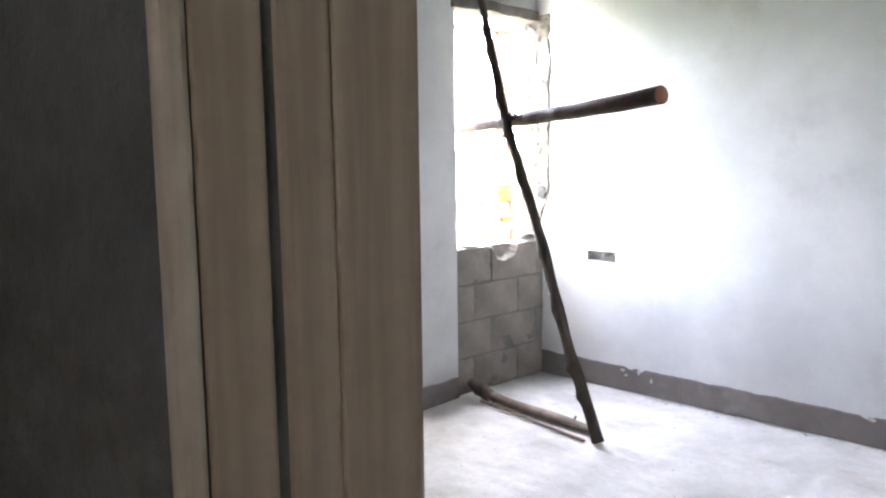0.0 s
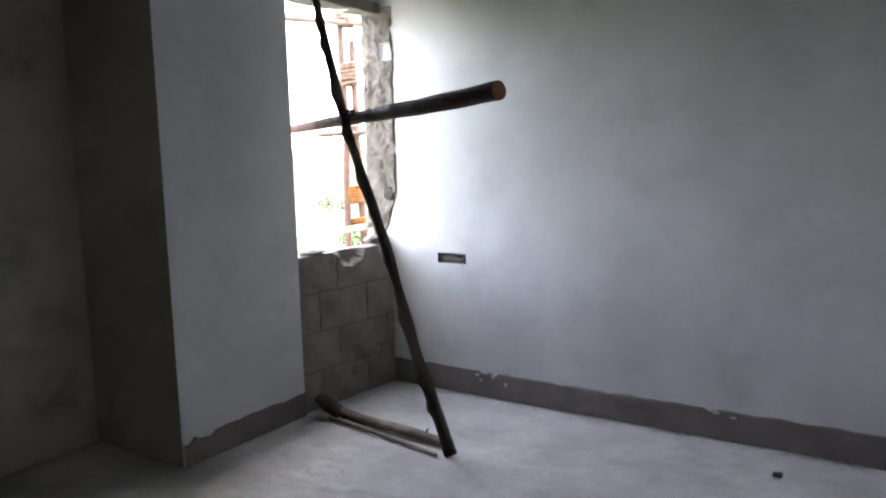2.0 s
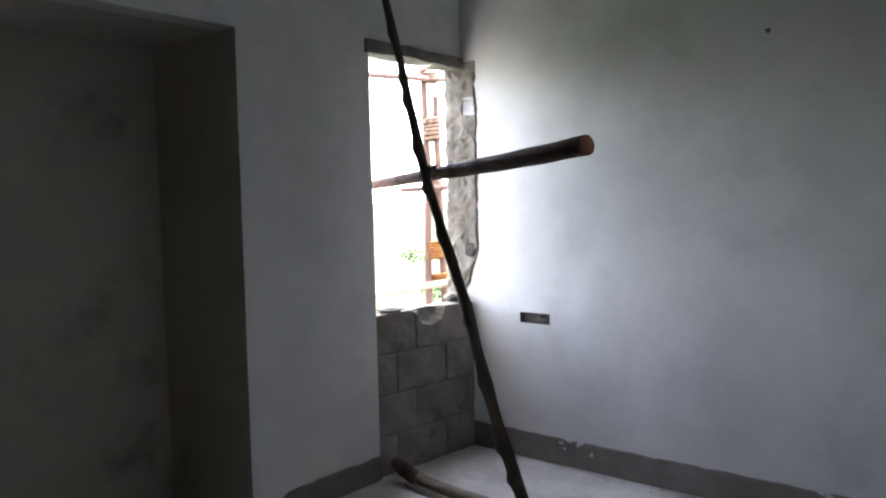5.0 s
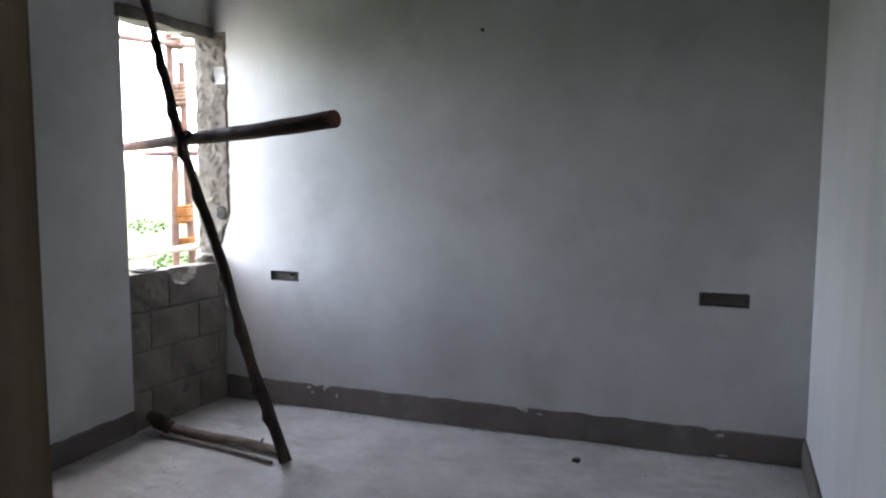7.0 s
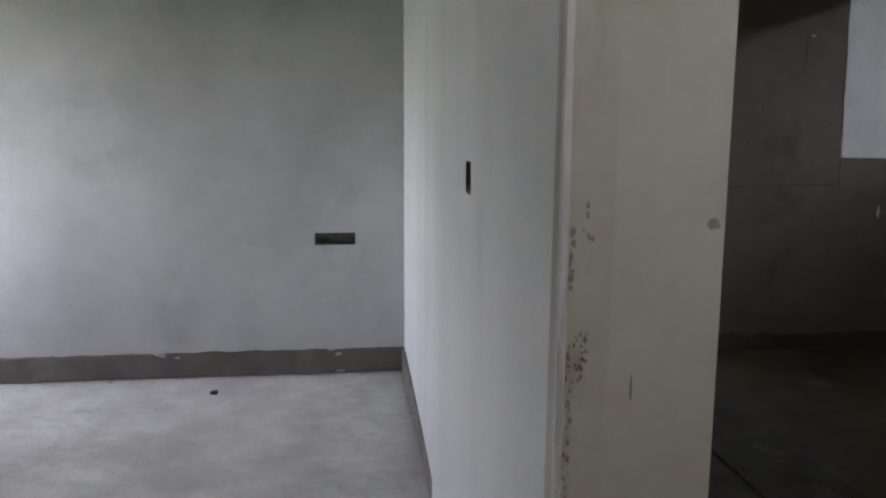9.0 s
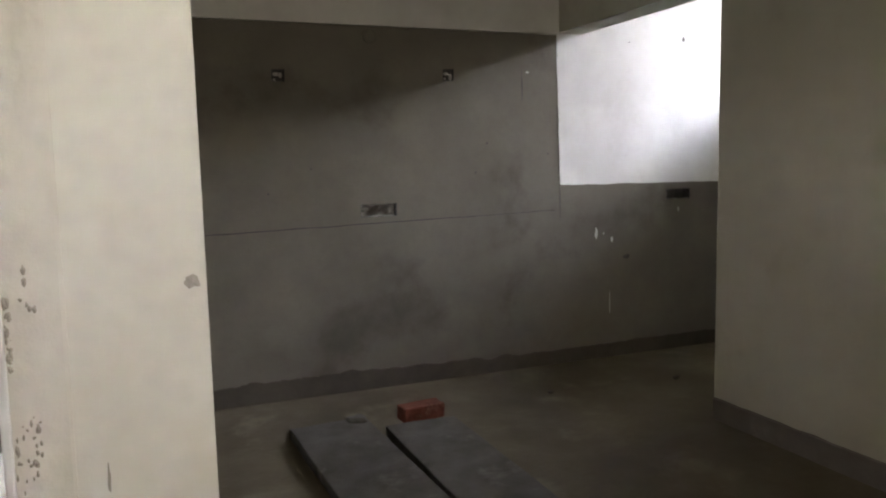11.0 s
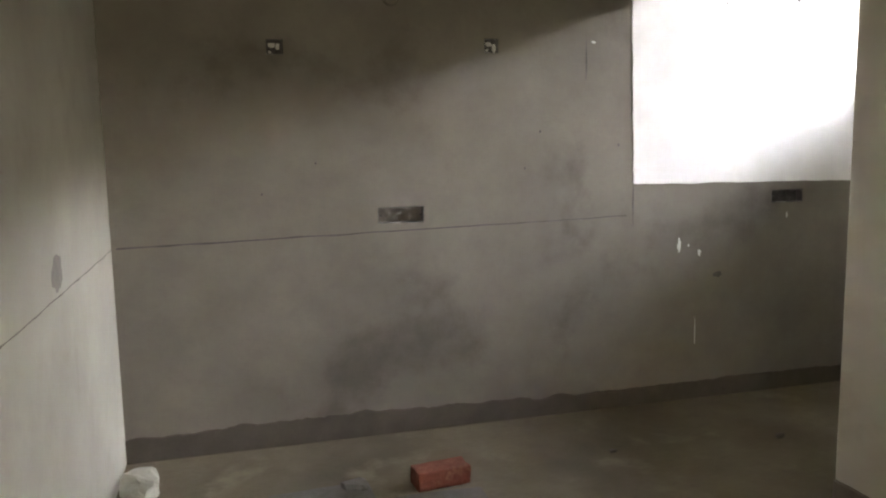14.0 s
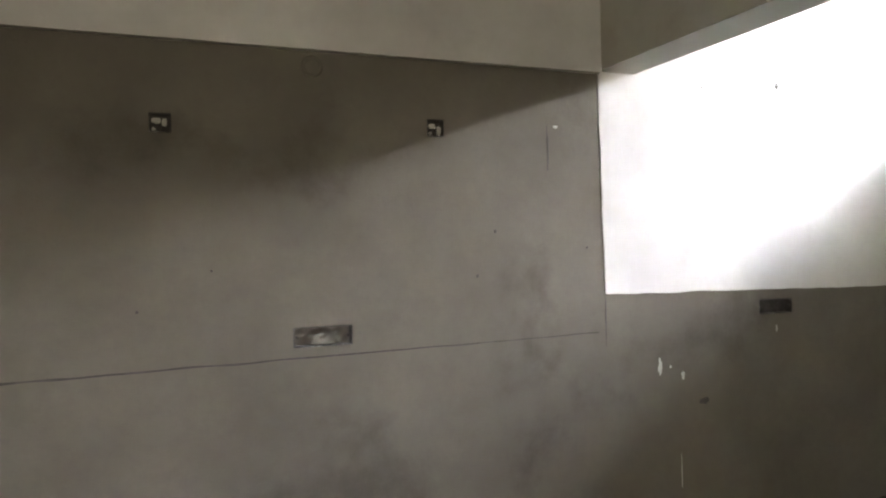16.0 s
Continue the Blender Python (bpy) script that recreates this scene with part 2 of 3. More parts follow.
def tube(name, points, radii, mats, sides=12, seed=0, wobble=0.12, knots=(), parent=None):
    """A natural pole through points: uneven round, with knots, and cut ends in the second material."""
    pts = [Vector(p) for p in points]
    n = 6 * (len(pts) - 1)
    path, rad = [], []
    for i in range(n + 1):
        s = i / n * (len(pts) - 1)
        k = min(int(s), len(pts) - 2)
        f = s - k
        p0, p1, p2, p3 = pts[max(k - 1, 0)], pts[k], pts[k + 1], pts[min(k + 2, len(pts) - 1)]
        path.append(0.5 * ((2 * p1) + (p2 - p0) * f + (2 * p0 - 5 * p1 + 4 * p2 - p3) * f * f + (3 * p1 - p0 - 3 * p2 + p3) * f ** 3))
        rad.append(radii[k] * (1 - f) + radii[k + 1] * f)
    fine = []
    for i in range(n):
        for q in range(4):
            f = q / 4
            fine.append((path[i].lerp(path[i + 1], f), rad[i] * (1 - f) + rad[i + 1] * f))
    fine.append((path[-1], rad[-1]))
    total = len(fine)
    verts, faces, fm = [], [], []
    for i, (p, r) in enumerate(fine):
        d = (fine[min(i + 1, total - 1)][0] - fine[max(i - 1, 0)][0]).normalized()
        a = d.orthogonal().normalized()
        if i == 0:
            side = a
        else:
            side = (side - d * side.dot(d)).normalized()
        up = d.cross(side)
        bulge = sum(h * math.exp(-((i / (total - 1) - at) / 0.012) ** 2) for at, h in knots)
        for q in range(sides):
            an = 2 * math.pi * q / sides
            o = side * math.cos(an) + up * math.sin(an)
            w = 1 + wobble * noise.noise(p * 6 + o * 0.9 + Vector((seed, 0, 0))) + bulge * max(0.0, math.cos(an - seed))
            verts.append(p + o * r * w)
    for i in range(total - 1):
        for q in range(sides):
            a, b = i * sides + q, i * sides + (q + 1) % sides
            faces.append((a, b, b + sides, a + sides))
            fm.append(0)
    faces.append(tuple(range(sides)))
    faces.append(tuple((total - 1) * sides + q for q in range(sides)))
    fm += [1, 1]
    ob = mesh_object(name, verts, faces, mats, fm, parent)
    for p in ob.data.polygons:
        p.use_smooth = p.material_index == 0
    return ob


def rope_lashing(name, centre, direction, radius, turns, width, mat, parent=None, seed=0):
    """Rope wound round a pole."""
    d = Vector(direction).normalized()
    a = d.orthogonal().normalized()
    b = d.cross(a)
    c = Vector(centre)
    verts, faces = [], []
    steps, sides, r = turns * 14, 5, width / turns * 0.55
    for i in range(steps + 1):
        t = i / steps
        an = 2 * math.pi * turns * t
        o = a * math.cos(an) + b * math.sin(an)
        wob = 1 + 0.12 * math.sin(7.3 * an + seed)
        p = c + d * (t - 0.5) * width * (1 + 0.1 * math.sin(an * 0.5 + seed)) + o * radius * wob
        for q in range(sides):
            s = 2 * math.pi * q / sides
            verts.append(p + o * r * math.cos(s) + d * r * math.sin(s))
    for i in range(steps):
        for q in range(sides):
            e, f = i * sides + q, i * sides + (q + 1) % sides
            faces.append((e, f, f + sides, e + sides))
    return mesh_object(name, verts, faces, mat, None, parent, True)


def ragged_band(name, start, end, inward, height, depth, mat, seed=0, rag=0.004, chips=(), label="", slope=0.0, step=0.02):
    """A cement band at the foot of a wall, with an uneven upper edge and chips broken out of it."""
    a, b, nrm = Vector((*start, 0)), Vector((*end, 0)), Vector((*inward, 0)).normalized()
    length = (b - a).length
    n = max(2, int(length / step))
    verts, faces = [], []
    for i in range(n + 1):
        s = i / n
        p = a.lerp(b, s)
        h = height(s * length) if callable(height) else height
        h += rag * noise.noise(Vector((s * length * 9, seed, 0))) * 2 + rag * 0.7 * noise.noise(Vector((s * length * 40, seed, 3)))
        for at, w, deep in chips:
            x = (s * length - at) / w
            if abs(x) < 1:
                h -= deep * (1 - x * x) * (0.7 + 0.6 * noise.noise(Vector((s * length * 60, seed, 9))))
        h = max(h, 0.01)
        dd = depth * (1 + 0.25 * noise.noise(Vector((s * length * 5, seed, 7))))
        verts += [p + nrm * dd, p + nrm * dd + Vector((0, 0, h - 0.004)), p + nrm * (dd * 0.5) + Vector((0, 0, h)), p - nrm * 0.01 + Vector((0, 0, h + 0.001))]
    for i in range(n):
        for q in range(3):
            k = i * 4 + q
            faces.append((k, k + 4, k + 5, k + 1))
    ob = mesh_object(name, verts, faces, mat)
    return tagged(ob, label=label, kind="structure")


def switch_box(m, w, h, group, depth=0.045, smear=0.5, seed=0, fill=None):
    """An open flush switch box sunk in the wall: back, four sides and a smear of mortar. Faces local -y."""
    root = new("switch_box")
    t = 0.003
    x, z = w / 2, h / 2
    outer = [(-x, 0, -z), (x, 0, -z), (x, 0, z), (-x, 0, z)]
    inner = [(-x + t, 0, -z + t), (x - t, 0, -z + t), (x - t, 0, z - t), (-x + t, 0, z - t)]
    back = [(-x + t, depth, -z + t), (x - t, depth, -z + t), (x - t, depth, z - t), (-x + t, depth, z - t)]
    verts = outer + inner + back
    faces = [(i, (i + 1) % 4, 4 + (i + 1) % 4, 4 + i) for i in range(4)] + [(4 + i, 4 + (i + 1) % 4, 8 + (i + 1) % 4, 8 + i) for i in range(4)] + [(8, 9, 10, 11)]
    mesh_object("shell", verts, faces, M_BOX, None, root)
    n, k = 16, 7
    rng = random.Random(seed)
    gv, gf = [], []
    for j in range(k + 1):
        for i in range(n + 1):
            u, v = i / n, j / k
            e = min(u, 1 - u, v, 1 - v)
            d = depth - 0.004 - smear * depth * max(0, noise.noise(Vector((u * 4, v * 2.5, seed * 5.0))) + 0.25) * min(1, e * 6)
            gv.append((-x + t + u * (w - 2 * t), d, -z + t + v * (h - 2 * t)))
    for j in range(k):
        for i in range(n):
            q = j * (n + 1) + i
            gf.append((q, q + 1, q + n + 2, q + n + 1))
    tagged(mesh_object("mortar", gv, gf, fill or M_MORTAR, None, root, True), label="rough grey mortar smear inside")
    for s in (-1, 1):
        lug = block("lug", (-0.006, 0, -0.005), (0.006, 0.004, 0.005), M_BOX, 0.001, parent=root)
        lug.location = (s * (x - 0.012), 0.006, 0)
    root.matrix_world = m
    return tagged(root, "open steel switch box sunk in the plastered wall, smeared with mortar", "switch box", group)


# ---- the plan, in metres ----
XW, TOP = -3.10, 2.85            # window wall of the bedroom; ceilings
KY, KX, RX = 0.187, 0.13, 2.72   # kitchen: back wall, partition face, side wall face
DL, DY0, DY1 = -0.762, -3.468, -3.311
JY = -3.25                       # end of the partition
SILL, LINTEL = 0.80, 2.035
WT = 0.11                        # thickness of the window wall
HY = -5.6
SX, STOP = 4.55, 4.3             # stair side: outer wall and its height

# ---- floors ----


def trowelled_floor(x0, x1, y0, y1, step=0.022):
    """Concrete left rough by the trowel: shallow dents, ridges and drag marks."""
    nx, ny = int((x1 - x0) / step), int((y1 - y0) / step)
    verts, faces = [], []
    for j in range(ny + 1):
        for i in range(nx + 1):
            x, y = x0 + (x1 - x0) * i / nx, y0 + (y1 - y0) * j / ny
            p = Vector((x * 7.0 + 0.9 * noise.noise(Vector((x * 4, y * 4, 4))), y * 12.0, 0.0))
            ridge = (1 - abs(noise.noise(p))) ** 8
            patch = max(0.0, noise.noise(Vector((x * 2.3, y * 2.3, 8))) + 0.3)
            z = 0.016 * ridge * patch + 0.007 * noise.noise(p * 1.7) + 0.004 * noise.noise(p * 3.9)
            verts.append((x, y, min(z, 0.010) - 0.008))
    for j in range(ny):
        for i in range(nx):
            k = j * (nx + 1) + i
            faces.append((k, k + 1, k + nx + 2, k + nx + 1))
    return mesh_object("floor_bedroom", verts, faces, M_FLOOR, None, None, True)


fl = trowelled_floor(-3.95, 0.065, -3.4, 0.2)
tagged(fl, "dusty grey concrete floor with pale smears", kind="structure")
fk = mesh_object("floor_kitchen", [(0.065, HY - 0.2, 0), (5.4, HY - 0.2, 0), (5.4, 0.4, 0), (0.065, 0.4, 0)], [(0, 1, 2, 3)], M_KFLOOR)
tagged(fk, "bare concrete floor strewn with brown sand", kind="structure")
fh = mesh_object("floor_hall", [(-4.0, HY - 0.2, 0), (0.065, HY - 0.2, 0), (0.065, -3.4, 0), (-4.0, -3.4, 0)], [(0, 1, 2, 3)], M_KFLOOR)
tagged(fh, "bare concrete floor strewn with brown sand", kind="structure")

# ---- bedroom walls ----
B1 = (-2.744, -2.565, 0.698, 0.753)
B2 = (-0.476, -0.261, 0.699, 0.763)
wall = cell_wall("wall_bedroom_back", "y", 0.0, KY - 0.004, (XW - WT, 0.0), (0, TOP),
                 [B1, B2, (-3.09, -3.01, 1.795, 1.873)], M_PLASTER)
tagged(wall, "white putty plastered wall with grey smudges")
S1 = (-2.480, -2.404, 1.170, 1.240)
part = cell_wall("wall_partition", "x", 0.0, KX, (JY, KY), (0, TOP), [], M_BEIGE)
# kitchen side takes the darkened cream, offsetting strong light from the stair window
part.data.materials.append(M_BEIGE_DIM)
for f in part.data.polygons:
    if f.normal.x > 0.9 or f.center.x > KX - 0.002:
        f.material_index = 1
tagged(part, "cream plastered partition wall with a bare worn end")
ww = cell_wall("wall_window", "x", XW - WT, XW, (-3.4, 0.0), (0, TOP), [(-0.69, 0.0, 0.0, LINTEL), (-3.4, -1.43, 0, 2.03)], M_PLASTER)
ww.data.materials.append(M_ALCOVE)
for f in ww.data.polygons:
    if abs(f.center.y + 1.43) < 0.002:
        f.material_index = 1
tagged(ww, "white plastered wall with a rough window opening and an alcove")
al = cell_wall("wall_alcove_back", "x", -3.9, -3.70, (-3.4, -1.43), (0, TOP), [], M_ALCOVE)
tagged(al, "stained unpainted plaster wall at the back of the alcove")
cell_wall("wall_alcove_side", "y", -1.43, -1.25, (-3.9, XW - WT), (0, TOP), [], M_ALCOVE)
cell_wall("ceiling_alcove", "x", -3.70, XW - WT, (-3.4, -1.43), (2.03, 2.2), [], M_ALCOVE)
# darkened in colour, since no body stands here to shade this wall
dw = cell_wall("wall_door", "y", DY0, DY1, (-4.0, DL), (0, TOP), [], M_SHADED_CEMENT)
tagged(dw, "grey rough cement wall beside the doorway, darkened for the walker's shadow")
cell_wall("wall_door_head", "y", DY0, DY1, (DL, 0.0), (2.35, TOP), [], M_CEMENT)
tagged(cell_wall("ceiling_bedroom", "y", -3.4, 0.0, (XW - WT, 0.0), (TOP, TOP + 0.15), [], M_PLASTER), "pale plastered ceiling")

# ---- kitchen, stair side and hall ----
K1 = (1.277, 1.495, 1.007, 1.081)
K2 = (3.41, 3.609, 1.029, 1.098)
kw = cell_wall("wall_kitchen_back", "y", KY, KY + 0.2, (KX, SX + 0.2), (0, STOP), [K1, K2, (0.806, 0.878, 1.762, 1.828), (1.8, 1.87, 1.785, 1.852)], M_CEMENT)
tagged(kw, "grey cement rendered wall with damp patches and a ruled line")
cell_wall("wall_stair_side", "x", RX, RX + 0.15, (HY, -1.072), (0, STOP), [], M_BEIGE)
cell_wall("wall_beam", "x", 2.565, 2.745, (-1.071, KY - 0.002), (2.085, STOP), [], M_BEIGE)
tagged(cell_wall("wall_beam_back", "y", KY - 0.035, KY - 0.001, (KX, 2.564), (2.075, TOP), [], M_PLASTER), "cream plastered beam over the grey wall")
cell_wall("ceiling_kitchen", "y", HY, KY, (KX, 2.565), (TOP, TOP + 0.15), [], M_PLASTER)
cell_wall("ceiling_kitchen_edge", "y", HY, -1.073, (2.566, RX + 0.002), (TOP, TOP + 0.15), [], M_BEIGE)
cell_wall("ceiling_hall", "y", HY, DY0, (-4.0, KX - 0.001), (TOP, TOP + 0.15), [], M_BEIGE)
cell_wall("ceiling_stair", "y", -4.2, KY, (2.746, SX + 0.2), (STOP, STOP + 0.15), [], M_PLASTER)
cell_wall("wall_stair_end", "y", -4.2, -4.0, (RX + 0.151, SX), (0, STOP), [], M_CEMENT)
cell_wall("wall_stair_outer", "x", SX, SX + 0.23, (-4.2, KY), (0, STOP), [(-1.9, 0.14, 2.06, 3.4)], M_CEMENT)
# unseen slab added to cut off the high sky at the stair window
cell_wall("sunshade", "x", SX + 0.231, SX + 1.45, (-3.0, 0.5), (3.4, 3.48), [], M_CEMENT)
cell_wall("wall_hall_back", "y", HY - 0.2, HY, (-4.0, RX), (0, TOP), [(0.14, 1.26, 1.595, 1.705)], M_BEIGE)
cell_wall("wall_hall_end", "x", -4.2, -4.0, (HY, DY1), (0, TOP), [], M_CEMENT)

cell_wall("wall_kitchen_outer", "y", KY + 0.201, KY + 0.3, (KX, SX + 0.2), (0, STOP), [], M_CEMENT)
cell_wall("wall_bedroom_outer", "y", KY - 0.002, KY + 0.1, (-2.95, KX - 0.002), (0, TOP), [], M_CEMENT)

# white plaster field on the kitchen wall, with a trowelled edge
def plaster_field():
    x0, x1, z0, z1, y = 2.585, SX, 1.152, STOP, KY - 0.005
    verts, faces = [], []
    nx, nz = 60, 40
    for j in range(nz + 1):
        for i in range(nx + 1):
            u = x0 + (x1 - x0) * (i / nx) ** 1.4
            z = z0 + (z1 - z0) * (j / nz) ** 1.6
            if i == 0:
                u += 0.008 * noise.noise(Vector((z * 5, 1, 0))) + 0.004 * noise.noise(Vector((z * 23, 1, 0))) - 0.022 * (z - z0)
            if j == 0:
                z += 0.006 * noise.noise(Vector((u * 6, 4, 0))) + 0.003 * noise.noise(Vector((u * 30, 4, 0))) - 0.01 * (u - x0)
            verts.append((u, y, z))
    for j in range(nz):
        for i in range(nx):
            k = j * (nx + 1) + i
            faces.append((k, k + 1, k + nx + 2, k + nx + 1))
    n = len(verts)
    rim = [j * (nx + 1) for j in range(nz, -1, -1)] + list(range(1, nx + 1))
    for k in rim:
        verts.append((verts[k][0] - 0.001, KY + 0.001, verts[k][2] - 0.001))
    for i in range(len(rim) - 1):
        faces.append((rim[i], rim[i + 1], n + i + 1, n + i))
    return tagged(mesh_object("trim_plaster_field", verts, faces, M_PLASTER), "white putty plaster coat with an uneven edge", kind="structure")


plaster_field()

# ---- cement bands ----
BAND = "grey cement skirting band, chipped along its upper edge"
ragged_band("baseboard", (XW + 0.02, 0.0), (-0.006, 0.0), (0, -1), 0.132, 0.012, M_SKIRT, 1, 0.004,
            ((0.62, 0.025, 0.02), (0.68, 0.012, 0.03), (1.78, 0.03, 0.022), (2.68, 0.02, 0.018), (1.3, 0.03, 0.008)), BAND)
ragged_band("baseboard", (-0.006, 0.0), (-0.006, JY + 0.01), (-1, 0), 0.125, 0.012, M_SKIRT, 2, 0.003, (), BAND)
ragged_band("baseboard", (XW, -1.425), (XW, -0.692), (1, 0), 0.115, 0.012, M_SKIRT, 3, 0.005, ((0.12, 0.05, 0.03), (0.02, 0.03, 0.05)), BAND)
ragged_band("baseboard", (RX, -1.075), (RX, HY), (-1, 0), 0.11, 0.012, M_SKIRT, 4, 0.003, (), BAND)
ragged_band("baseboard", (KX, KY), (SX, KY), (0, -1), lambda s: 0.105 + 0.015 * math.sin(s * 1.9) - 0.03 * max(0, s - 3.0),
            0.008, M_DAMP, 5, 0.009, (), "dark damp cement band along the floor")


# ---- switch boxes ----
def in_back(b, y):
    return pose((b[0] + b[1]) / 2, y, (b[2] + b[3]) / 2)


switch_box(in_back(B1, 0.002), B1[1] - B1[0] - 0.002, B1[3] - B1[2] - 0.002, "bedroom wall boxes", 0.035, 0.9, 1, M_PATCH)
switch_box(in_back(B2, 0.002), B2[1] - B2[0] - 0.002, B2[3] - B2[2] - 0.002, "bedroom wall boxes", 0.035, 0.8, 2)
switch_box(in_back(K1, KY + 0.002), K1[1] - K1[0] - 0.002, K1[3] - K1[2] - 0.002, "kitchen wall boxes", 0.045, 0.9, 3, M_PATCH)
switch_box(in_back(K2, KY + 0.002), K2[1] - K2[0] - 0.002, K2[3] - K2[2] - 0.002, "kitchen wall boxes", 0.05, 0.2, 4, M_HOLE)
switch_box(pose(-0.0325, (S1[0] + S1[1]) / 2, (S1[2] + S1[3]) / 2, 0, 0, -90), S1[1] - S1[0] - 0.001, S1[3] - S1[2] - 0.001, "bedroom wall boxes", 0.028, 0.1, 5)
for i, (x, z) in enumerate(((0.8415, 1.795), (1.835, 1.8185))):
    point = switch_box(pose(x, KY + 0.002, z), 0.07, 0.064, "kitchen lamp points", 0.03, 0.5, 6 + i, M_HOLE)
    for q, (dx, dz, w, h) in enumerate(((-0.012, 0.008, 0.036, 0.022), (0.014, 0.004 - 0.012 * i, 0.02, 0.03 + 0.02 * i), (-0.02, -0.02, 0.016, 0.014))):
        lump("mortar_dab", (dx, 0.006, dz - h / 2), (w, 0.026, h), M_CHIP, 3 * i + q, 0.4, 2, point)

# ---- rough window: block infill, jamb, lintel ----
PIVOT = Vector((XW, -0.69, 0))
infill = tagged(new("wall_window_infill"), "rough grey cement block wall under the window opening", kind="structure")
core = block("mortar", (XW - 0.102, -0.689, 0.0), (XW - 0.013, -0.001, SILL - 0.012), M_MORTAR, 0.004, 0.004, 36, 3, infill)
rng = random.Random(4)
z, row = 0.0, 0
while z < SILL - 0.05:
    h = min(0.195, SILL - z)
    cuts = [-0.688, -0.43, -0.06, -0.003] if row % 2 else [-0.688, -0.56, -0.22, -0.003]
    for a, b in zip(cuts, cuts[1:]):
        block("cement_block", (XW - 0.106, a + 0.003, z + 0.003), (XW - 0.008 + rng.uniform(-0.004, 0.004), b - 0.003, z + h - 0.003), M_BLOCK, 0.006, 0.006, 20 if row == 3 else 5, row * 7 + a * 3, infill)
    z += 0.2
    row += 1


def carve_notch(ob, cy, cz, ry, rz, deep):
    """Breaks a bowl-shaped notch out of the upper face of a block."""
    for v in ob.data.vertices:
        p = v.co + ob.location
        q = ((p.y - cy) / ry) ** 2 + ((p.z - cz) / rz) ** 2
        q *= 1 + 0.5 * noise.noise(Vector((p.y * 22, p.z * 22, 1)))
        if q < 1 and p.x > XW - 0.06:
            v.co.x -= deep * (1 - q) ** 0.5


for ob in infill.children:
    if ob.location.z + ob.dimensions.z / 2 > SILL - 0.12 or ob is core:
        carve_notch(ob, -0.32, SILL + 0.005, 0.1, 0.105, 0.055)
TURN = Matrix.Rotation(radians(-5.6), 4, "Z")
infill.matrix_world = Matrix.Translation(PIVOT) @ TURN @ Matrix.Translation(-PIVOT)


# rough reveal where the window was hacked up to the back wall
def rough_reveal():
    verts, faces = [], []
    nx, nz = 28, 110
    x0, x1, z0, z1 = XW - WT, -3.0, SILL - 0.02, LINTEL + 0.03
    keep = {}
    for j in range(nz + 1):
        z = z0 + (z1 - z0) * j / nz
        edge = x1 + 0.012 * noise.noise(Vector((z * 7, 2, 0))) + 0.008 * noise.noise(Vector((z * 25, 2, 0)))
        if z < 1.06:
            edge -= 0.11 * (1.06 - z) / 0.28
        for i in range(nx + 1):
            x = x0 + (edge - x0) * i / nx
            p = Vector((x * 14, z * 14, 0))
            d = 0.012 + 0.02 * noise.noise(p) + 0.012 * noise.noise(p * 2.7)
            pit = math.exp(-(((x + 3.055) / 0.045) ** 2 + ((z - 1.06) / 0.05) ** 2))
            d -= 0.02 * pit
            if i in (0, nx):
                d = -0.002
            verts.append((x, -(max(d, 0.004) if 0 < i < nx else -0.002), z))
    for j in range(nz):
        for i in range(nx):
            k = j * (nx + 1) + i
            c = (verts[k][0] + verts[k + 1][0]) / 2, (verts[k][2] + verts[k + nx + 2][2]) / 2
            if -3.092 < c[0] < -3.008 and 1.79 < c[1] < 1.878:
                continue
            faces.append((k, k + 1, k + nx + 2, k + nx + 1))
    return tagged(mesh_object("window_reveal", verts, faces, M_ROUGH), "hacked rough concrete window reveal with a hole", kind="structure")


rough_reveal()
pit = lump("chipped_pit", (-3.05, -0.012, 1.03), (0.075, 0.02, 0.09), M_HOLE, 4, 0.3)
tagged(pit, "dark pit broken out of the rough window reveal", kind="structure")
edge = block("window_lintel_edge", (XW - WT + 0.005, -0.72, LINTEL - 0.004), (XW + 0.022, 0.002, LINTEL + 0.055), M_ROUGH, 0.006, 0.012, 6, 8)
tagged(edge, "rough dark broken concrete edge under the lintel", kind="structure")
side = block("window_side_edge", (XW - WT, -0.70, SILL), (XW - 0.012, -0.69, LINTEL - 0.01), M_ROUGH, 0.002, 0.003, 6, 9)
tagged(side, "rough concrete side of the window opening", kind="structure")
crumb = lump("mortar_lump", (XW - 0.04, -0.55, SILL - 0.006), (0.12, 0.16, 0.025), M_ROUGH, 2, 0.35, 3)
tagged(crumb, "rough grey crumbled mortar resting on the sill", "mortar lump")
crumb = lump("mortar_lump", (XW - 0.02, -0.07, SILL - 0.004), (0.14, 0.1, 0.05), M_ROUGH, 5, 0.35, 3)
tagged(crumb, "rough grey crumbled mortar resting on the sill", "mortar lump")

# ---- props of rough timber in the bedroom ----
prop = new("timber_prop")
tube("pole", [(-2.195, -0.755, 0.0), (-2.29, -0.742, 0.22), (-2.375, -0.73, 0.40), (-2.46, -0.725, 0.65), (-2.535, -0.72, 0.88), (-2.66, -0.715, 1.2),
              (-2.762, -0.71, 1.48), (-2.85, -0.70, 1.78), (-2.93, -0.69, 2.06), (-3.06, -0.66, 2.42)],
     [0.027, 0.026, 0.027, 0.025, 0.024, 0.023, 0.022, 0.020, 0.019, 0.018], [M_BARK, M_CUT], 12, 3, 0.2,
     ((0.1, 0.45), (0.17, 0.5), (0.3, 0.3), (0.42, 0.45), (0.55, 0.4), (0.63, 0.5), (0.7, 0.45), (0.78, 0.5), (0.82, 0.45), (0.9, 0.35)), prop)
